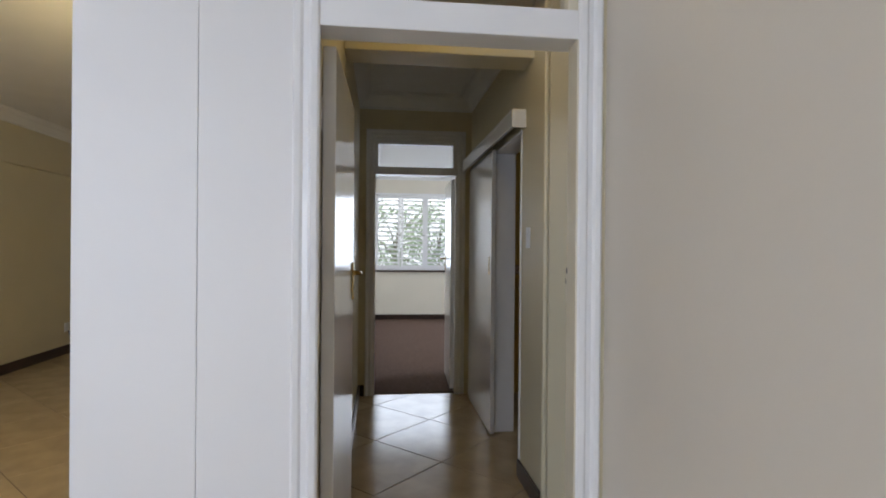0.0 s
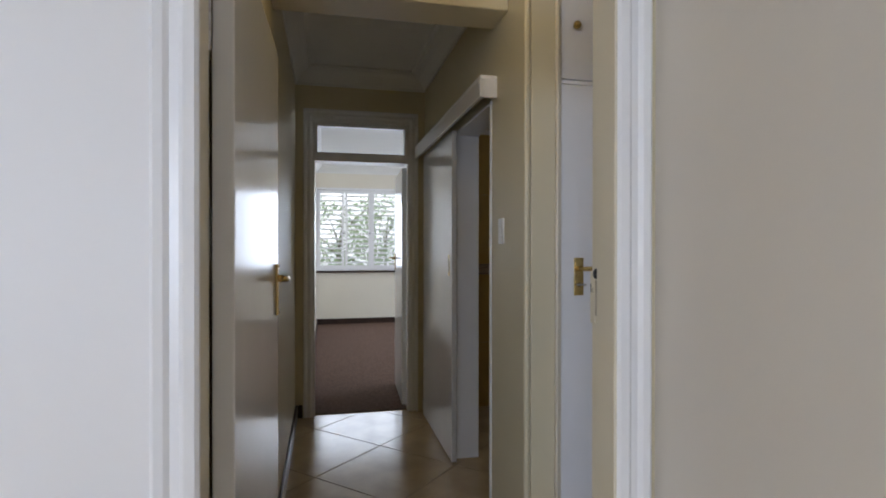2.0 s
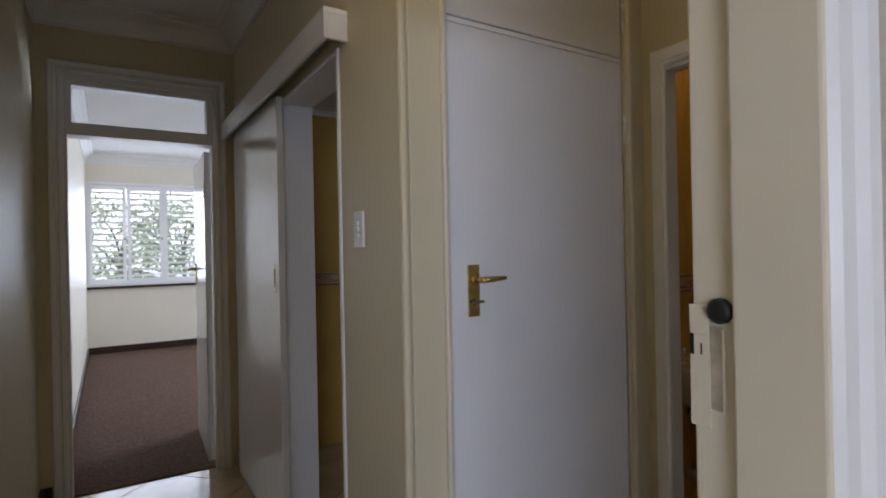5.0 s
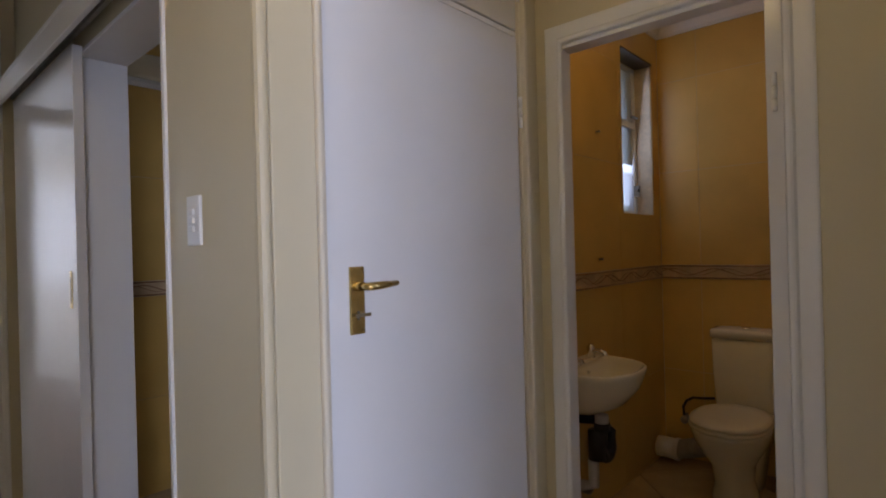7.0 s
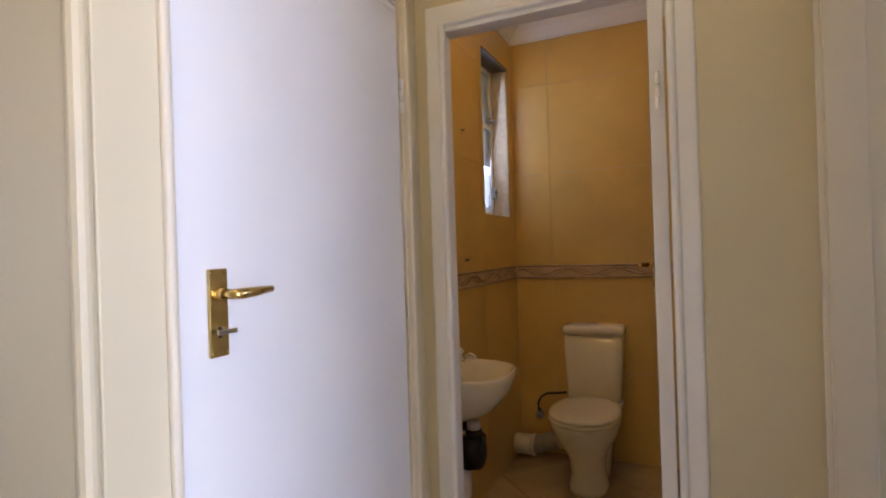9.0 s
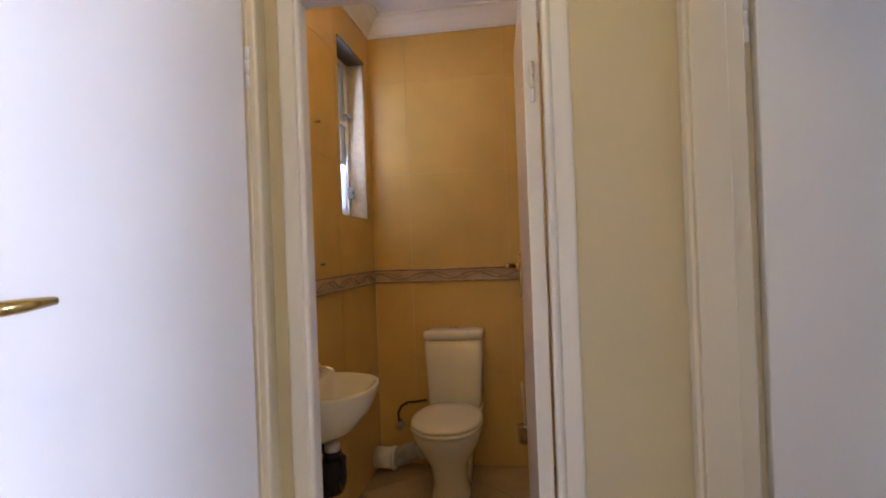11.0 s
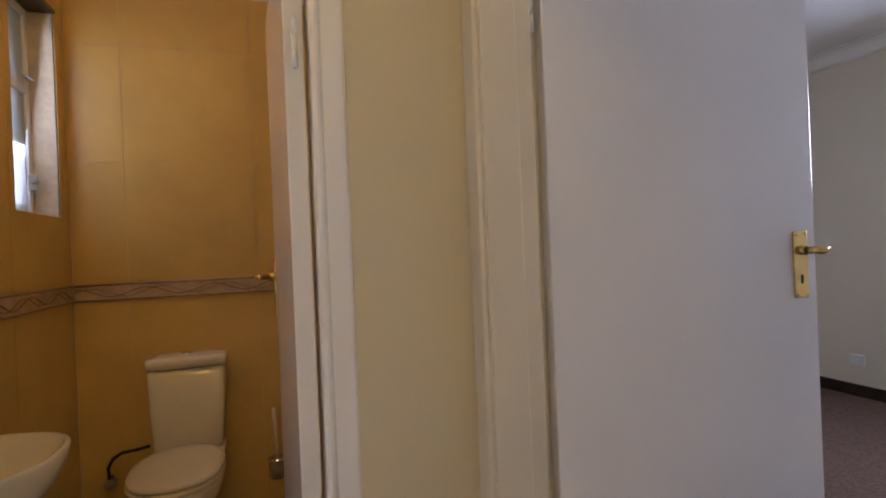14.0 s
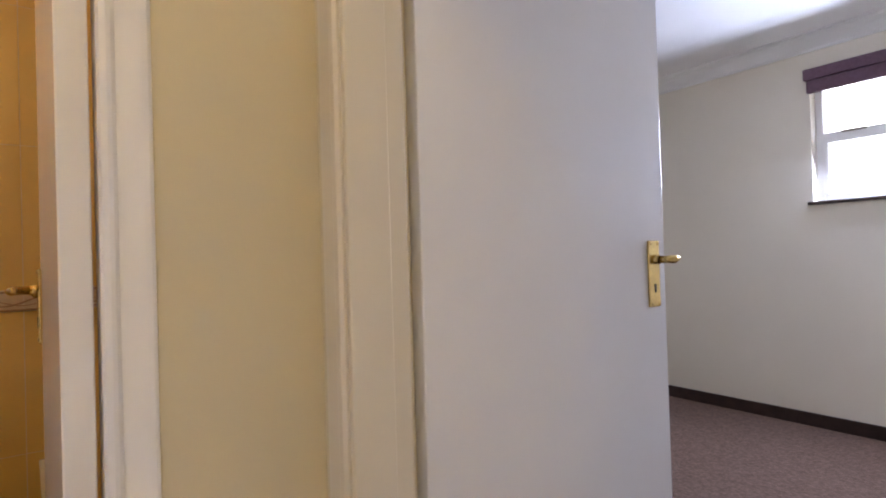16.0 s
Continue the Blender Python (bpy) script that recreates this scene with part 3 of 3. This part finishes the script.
wp = empty("waste_pipe", pose(3.62, 2.93, 0.085))
tagged(wp, "white and grey plastic soil pipe behind the toilet", "pipe")
tube("elbow", [(0, 0, 0), (0, -0.11, 0)], 0.062, PVC, wp)
tube("collar", [(0, -0.105, 0), (0, -0.125, 0)], 0.068, PVC, wp)
tube("flexible_pipe", [(0, -0.12 - 0.012 * i, 0.004 * i) for i in range(15)], [0.052 if i % 2 else 0.058 for i in range(15)], GREYP, wp)
tube("connector", [(0, -0.27, 0.05), (-0.02, -0.36, 0.08), (-0.05, -0.42, 0.1)], 0.055, PVC, wp)
tagged(tube("supply_hose", [(3.748, 2.80, 0.27), (3.70, 2.80, 0.28), (3.69, 2.80, 0.33), (3.69, 2.78, 0.37), (3.69, 2.74, 0.395), (3.69, 2.68, 0.40), (3.69, 2.62, 0.41)], 0.008, BLACK), "black flexible water hose beside the toilet", "hose")
tagged(tube("supply_valve", [(3.748, 2.80, 0.245), (3.70, 2.80, 0.245), (3.69, 2.80, 0.245)], [0.024, 0.024, 0.014], GREYP), "dark metal shut-off valve on tiled wall", "valve")
br = empty("toilet_brush", pose(3.66, 2.04, 0.2))
tagged(br, "chrome wall-mounted toilet brush holder with brush", "toilet brush")
tube("holder", [(0, 0, -0.02), (0, 0, 0.07), (0, 0, 0.075)], [0.04, 0.045, 0.048], CHROME, br)
tube("handle", [(0, 0, 0.06), (0, 0.005, 0.2), (0, 0.008, 0.33)], [0.008, 0.009, 0.011], SEAT, br)
tube("bracket", [(0.0, 0, 0.05), (0.088, 0, 0.05)], 0.012, CHROME, br)
tagged(tube("door_bolt", [(2.425, 2.017, 1.232), (2.445, 2.018, 1.232), (2.485, 2.020, 1.232)], 0.009, BRASS), "small brass bolt on the toilet door", "bolt")
for z in (1.92, 1.26):
    tagged(tube("wall_screw", [(2.88, 2.932, z), (2.88, 2.915, z), (2.88, 2.912, z)], [0.004, 0.004, 0.008], GREYP), "small metal screw in the tiled wall", "screw", "screws in the tiled wall")

tw = empty("window_toilet", pose(3.425, 3.05, 1.51))
tagged(tw, "white steel toilet window with frosted panes", "window", kind="structure")
boxes("frame", FRAMEP, [(-0.222, -0.19, -0.015, 0.015, 0.0, 0.93), (0.19, 0.222, -0.015, 0.015, 0.0, 0.93), (-0.19, 0.19, -0.015, 0.015, 0.0, 0.03), (-0.19, 0.19, -0.015, 0.015, 0.9, 0.93), (-0.19, 0.19, -0.015, 0.015, 0.55, 0.59)], tw, 0.003)
for z0, z1 in ((0.03, 0.55), (0.59, 0.9)):
    g = boxes("pane", FROST, [(-0.19, 0.19, -0.003, 0.003, z0, z1)], tw)
    g.visible_shadow = False
boxes("stay", GREYP, [(0.13, 0.20, -0.045, -0.02, 0.61, 0.62), (0.17, 0.18, -0.05, -0.015, 0.12, 0.19), (0.15, 0.19, -0.05, -0.03, 0.15, 0.165)], tw, 0.002)
tagged(boxes("trim_window_head", SKIRT, [(3.2, 3.65, 2.925, 3.03, 2.44, 2.452)]), "dark timber strip at window head", "trim", kind="structure")


# ---- bedroom windows ----
def steel_window(name, x0, x1, z0, z1, y, label):
    e = tagged(empty(name, pose(x0, y, z0)), label, "window", kind="structure")
    w, h = x1 - x0, z1 - z0
    f = 0.045
    mid = h * 0.48
    bars = [(0, f, -0.02, 0.02, 0, h), (w - f, w, -0.02, 0.02, 0, h), (f, w - f, -0.02, 0.02, 0, f), (f, w - f, -0.02, 0.02, h - f, h), (f, w - f, -0.025, 0.025, mid - 0.035, mid + 0.035)]
    boxes("frame", FRAMEP, bars, e, 0.004)
    boxes("sash", FRAMEP, [(f, f + 0.03, -0.012, 0.03, f, mid - 0.035), (w - f - 0.03, w - f, -0.012, 0.03, f, mid - 0.035), (w / 2 - 0.02, w / 2 + 0.02, -0.012, 0.03, f, mid - 0.035)], e, 0.003)
    for a, b in ((f, mid - 0.035), (mid + 0.035, h - f)):
        g = boxes("pane", GLASS, [(f, w - f, -0.003, 0.003, a, b)], e)
        g.visible_shadow = False
    boxes("latch", GREYP, [(w - 0.30, w - 0.16, 0.025, 0.04, mid + 0.02, mid + 0.035), (w - 0.16, w - 0.152, 0.015, 0.03, 0.22, 0.29)], e, 0.002)
    return e


for nm, x0, x1 in (("window_bedroom", 1.35, 2.56),):
    steel_window(nm, x0, x1, 1.585, 2.50, -2.42, "white framed bedroom window with two rows of panes")
    tagged(boxes("window_sill", SKIRT, [(x0 - 0.03, x1 + 0.03, -2.39, -2.295, 1.56, 1.582)], bevel=0.004), "dark brown timber window sill", "sill", kind="structure")
    bl = tagged(empty("roller_blind", pose(x0, -2.29, 2.50)), "rolled up plum fabric window blind", "blind")
    boxes("headrail", BLIND, [(-0.01, x1 - x0 + 0.02, -0.028, 0.025, -0.075, 0.0)], bl, 0.004)
    boxes("rolled_fabric", BLIND, [(0.0, x1 - x0 + 0.008, -0.026, 0.012, -0.165, -0.0755)], bl, 0.01)

# ---- far bedroom shutters ----
tagged(boxes("window_far", FRAMEP, [(-0.10, 1.75, 10.15, 10.19, 0.95, 0.99), (-0.10, 1.75, 10.15, 10.19, 2.29, 2.33), (-0.10, -0.06, 10.15, 10.19, 0.99, 2.29), (1.71, 1.75, 10.15, 10.19, 0.99, 2.29), (0.80, 0.84, 10.15, 10.19, 0.99, 2.29)], bevel=0.003), "white steel window frame behind shutters", "window", kind="structure")
tagged(boxes("shutter_frame", FRAMEP, [(-0.118, 1.77, 10.02, 10.05, 2.325, 2.36), (-0.118, 1.77, 10.02, 10.05, 0.93, 0.955), (-0.118, -0.095, 10.02, 10.05, 0.955, 2.325), (1.745, 1.77, 10.02, 10.05, 0.955, 2.325)], bevel=0.003), "white shutter surround around the window", "shutter frame", kind="structure")
tagged(boxes("window_sill_far", SKIRT, [(-0.115, 1.80, 9.98, 10.05, 0.895, 0.925)], bevel=0.004), "dark timber window sill under shutters", "sill", kind="structure")


def shutter(m):
    e = tagged(empty("plantation_shutter", m), "white louvred plantation shutter panel, slats open", "shutter", "window shutters")
    w, h, s = 0.448, 1.36, 0.045
    boxes("stiles", FRAMEP, [(0, s, 0, 0.028, 0, h), (w - s, w, 0, 0.028, 0, h), (s, w - s, 0, 0.028, 0, 0.07), (s, w - s, 0, 0.028, h - 0.06, h)], e, 0.003)
    n = 15
    for i in range(n):
        z = 0.07 + (h - 0.13) * (i + 0.5) / n
        bm = bmesh.new()
        sec = [(-0.034, 0.0), (-0.02, 0.005), (0.02, 0.005), (0.034, 0.0), (0.02, -0.005), (-0.02, -0.005)]
        ca, sa = math.cos(radians(30)), math.sin(radians(30))
        ends = [[bm.verts.new((x, 0.014 + u * ca - v * sa, z + u * sa + v * ca)) for u, v in sec] for x in (s + 0.001, w - s - 0.001)]
        for k in range(6):
            bm.faces.new((ends[0][k], ends[0][(k + 1) % 6], ends[1][(k + 1) % 6], ends[1][k]))
        finish(bm, "slat", FRAMEP, e)
    tube("knob", [(w - 0.02, 0, 0.62), (w - 0.02, -0.02, 0.62)], 0.01, BLACK, e)
    return e


first = shutter(pose(-0.092, 10.015, 0.958))
for i in range(1, 4):
    copy_thing(first, pose(-0.092 + 0.459 * i, 10.015, 0.958))

# white wall lamp in the bathroom
wl = tagged(empty("wall_lamp", pose(1.47, 4.92, 2.36)), "white rounded bathroom wall lamp above the tiles", "lamp")
loft("shade", [(-0.05, 0, -0.07, 0.17, 0.05), (-0.04, 0, -0.07, 0.185, 0.062), (0.04, 0, -0.07, 0.185, 0.066), (0.07, 0, -0.07, 0.16, 0.055), (0.085, 0, -0.07, 0.1, 0.03)], SEAT, wl, power=3)
boxes("base", PLASTIC, [(-0.2, 0.2, -0.09, 0, -0.075, -0.052)], wl, 0.004)

# ---- outside ----
tagged(boxes("ground", GRASS, [(-60, 60, -60, 70, -0.5, -0.21)]), "garden ground of dry grass", "ground", kind="structure")
tagged(boxes("backdrop_south", HAZE, [(-6, 12, -9.1, -9.0, -0.2, 7)]), "bright hazy sky beyond the bedroom windows", "backdrop", kind="structure")
tagged(boxes("backdrop_north", HAZE, [(-8, 10, 24.0, 24.1, -0.2, 12)]), "bright hazy sky beyond the garden", "backdrop", kind="structure")


def tree(m, seed, label):
    rng = random.Random(seed)
    e = tagged(empty("tree", m), label, "tree", "garden trees")
    tube("trunk", [(0, 0, 0), (0.05, 0, 0.7), (0, 0.05, 1.4), (0.08, 0, 2.3)], [0.08, 0.06, 0.04, 0.015], BARK, e)
    for k in range(5):
        a = k * 1.26 + rng.random()
        tube("limb", [(0, 0, 0.9 + 0.2 * k), (0.4 * math.cos(a), 0.4 * math.sin(a), 1.3 + 0.22 * k), (0.9 * math.cos(a), 0.9 * math.sin(a), 1.5 + 0.25 * k)], [0.025, 0.016, 0.006], BARK, e)
    bm = bmesh.new()
    centres = [(rng.uniform(-1.0, 1.0), rng.uniform(-0.7, 0.7), rng.uniform(0.5, 2.7)) for _ in range(56)]
    for c in centres:
        r = rng.uniform(0.22, 0.42)
        for _ in range(70):
            p = Vector(c) + Vector((rng.gauss(0, 1), rng.gauss(0, 1), rng.gauss(0, 0.8))) * r * 0.6
            q = Euler((rng.uniform(-1.2, 1.2), rng.uniform(-1.2, 1.2), rng.uniform(0, 6.3))).to_matrix()
            s = rng.uniform(0.03, 0.065)
            bm.faces.new([bm.verts.new(p + q @ Vector(v)) for v in ((-s * 0.45, 0, 0), (0, -s, 0), (s * 0.45, 0, 0), (0, s, 0.01))])
    tagged(finish(bm, "foliage", LEAF, e), kind="stuff")
    return e


tree(pose(0.35, 13.2, -0.21), 3, "leafy green garden tree outside the window")
tree(pose(1.5, 14.0, -0.21), 8, "leafy green garden tree outside the window")
tree(pose(-0.9, 14.4, -0.21), 5, "leafy green garden tree outside the window")

# ---- floor tiles laid diagonally ----
floor = bpy.data.objects["floor"]
half, rooms = 0.421, ((-3.87, -0.75, 1.5, 8.0), (-3.87, 0.7, -3.0, 1.55), (-0.25, 1.9, 1.5, 4.95), (1.85, 3.8, 1.55, 2.95), (0.95, 2.6, 2.9, 4.93))


def tile_mesh(name, r, t, material):
    """A diamond tile with an eased edge."""
    bm = bmesh.new()
    rings = [[bm.verts.new((k * (1 if i == 0 else -1 if i == 2 else 0), k * (1 if i == 1 else -1 if i == 3 else 0), z)) for i in range(4)] for k, z in ((r, -t), (r, -0.0012), (r - 0.003, 0.0))]
    for a, b in zip(rings, rings[1:]):
        for i in range(4):
            bm.faces.new((a[i], a[(i + 1) % 4], b[(i + 1) % 4], b[i]))
    bm.faces.new(rings[-1])
    me = bpy.data.meshes.new(name)
    bm.to_mesh(me)
    bm.free()
    me.materials.append(material)
    return me


TM = tile_mesh("tile", half - 0.0035, 0.006, TILE)


def cut_tile(x, y, bounds):
    """A tile mesh cut to the outer walls."""
    bm = bmesh.new()
    bm.from_mesh(TM)
    for k, (lo, hi) in enumerate(bounds):
        for lim, s in ((lo, -1), (hi, 1)):
            n, p = [0, 0, 0], [0, 0, 0]
            n[k], p[k] = s, lim - (x, y)[k]
            bmesh.ops.bisect_plane(bm, geom=bm.verts[:] + bm.edges[:] + bm.faces[:], plane_co=p, plane_no=n, clear_outer=True)
    if not bm.faces:
        bm.free()
        return None
    me = bpy.data.meshes.new("tile_cut")
    bm.to_mesh(me)
    bm.free()
    me.materials.append(TILE)
    return me


for i in range(-11, 12):
    for j in range(-18, 13):
        if (i + j) % 2:
            x, y = -0.03 + half * i, 3.785 + half * j
            if any(a - half < x < b + half and c - half < y < d + half for a, b, c, d in rooms) and not (y > 5.3 and x > -0.6) and not (x > 1.2 and y < 1.3):
                bounds = ((-3.95, 3.83), (-3.05, 8.05)) if x < 2.3 else ((1.5, 3.83), (1.3, 3.05))
                whole = all(lo + half < v < hi - half for v, (lo, hi) in zip((x, y), bounds))
                me = TM if whole else cut_tile(x, y, bounds)
                if me:
                    t = new("tile", me)
                    t.location, t.parent = (x, y, 0), floor


# ---- toilet wall tiles ----
def wall_tiles(owner, axis, face, out, a_list, z_list, hole=None):
    """Rectangular tiles between the joints in a_list and z_list, 8 mm proud, cut round the hole (a0, a1, z0, z1)."""
    g = 0.0014
    for z0, z1 in zip(z_list, z_list[1:]):
        border = z1 - z0 < 0.12
        for a0, a1 in zip(a_list, a_list[1:]):
            rects = [(a0 + g, a1 - g, z0 + g, z1 - g)]
            if hole:
                b0, b1, c0, c1 = hole
                p0, p1, q0, q1 = rects[0]
                if p0 < b1 and p1 > b0 and q0 < c1 and q1 > c0:
                    l, r = max(p0, b0), min(p1, b1)
                    rects = [(p0, l, q0, q1), (r, p1, q0, q1), (l, r, q0, c0), (l, r, c1, q1)]
            for p0, p1, q0, q1 in rects:
                if p1 - p0 < 0.006 or q1 - q0 < 0.006:
                    continue
                f0, f1 = sorted((face, face + out * 0.008))
                box = (p0, p1, f0, f1, q0, q1) if axis == "x" else (f0, f1, p0, p1, q0, q1)
                boxes("border_tile" if border else "tile", BORDER if border else WCTILE, [box], owner)


def border_relief(owner, axis, face, out, a0, a1, z0, z1):
    """Two rails and a winding ribbon in low relief on the border."""
    def at(a, z):
        return (a, face + out * 0.009, z) if axis == "x" else (face + out * 0.009, a, z)
    zs = (z0 + 0.006, z1 - 0.006)
    for z in zs:
        tube("border_rail", [at(a0, z), at(a1, z)], 0.0042, BORDLINE, owner)
    n = int((a1 - a0) / 0.02)
    for k, ph in enumerate((0.0, 1.3)):
        tube("border_ribbon", [at(a0 + (a1 - a0) * i / n, (z0 + z1) / 2 + 0.020 * math.sin(i * 0.02 * 2 * math.pi / 0.3 + ph)) for i in range(n + 1)], 0.0032 - 0.0012 * k, BORDLINE, owner)


zs = [0.0, 0.54, 1.112, 1.197, 1.779, 2.345, 2.74]
wn_, we_ = bpy.data.objects["wall_toilet_north"], bpy.data.objects["wall_toilet_east"]
wall_tiles(we_, "y", 3.76, -1, [1.62, 2.10, 2.695, 2.93], zs)
wall_tiles(wn_, "x", 2.94, -1, [1.99, 2.55, 3.15, 3.75], zs, (3.2, 3.65, 1.51, 2.45))
border_relief(we_, "y", 3.752, -1, 1.63, 2.925, 1.112, 1.197)
border_relief(wn_, "x", 2.932, -1, 2.0, 3.745, 1.112, 1.197)
wall_tiles(bpy.data.objects["wall_far_door"], "x", 4.93, -1, [0.985, 1.2, 1.8, 2.4, 2.59], zs)
border_relief(bpy.data.objects["wall_far_door"], "x", 4.922, -1, 0.99, 2.58, 1.112, 1.197)
wb_ = bpy.data.objects["wall_bathroom_east"]
wall_tiles(wb_, "y", 2.6, -1, [3.12, 3.4, 4.0, 4.6, 4.93], zs)
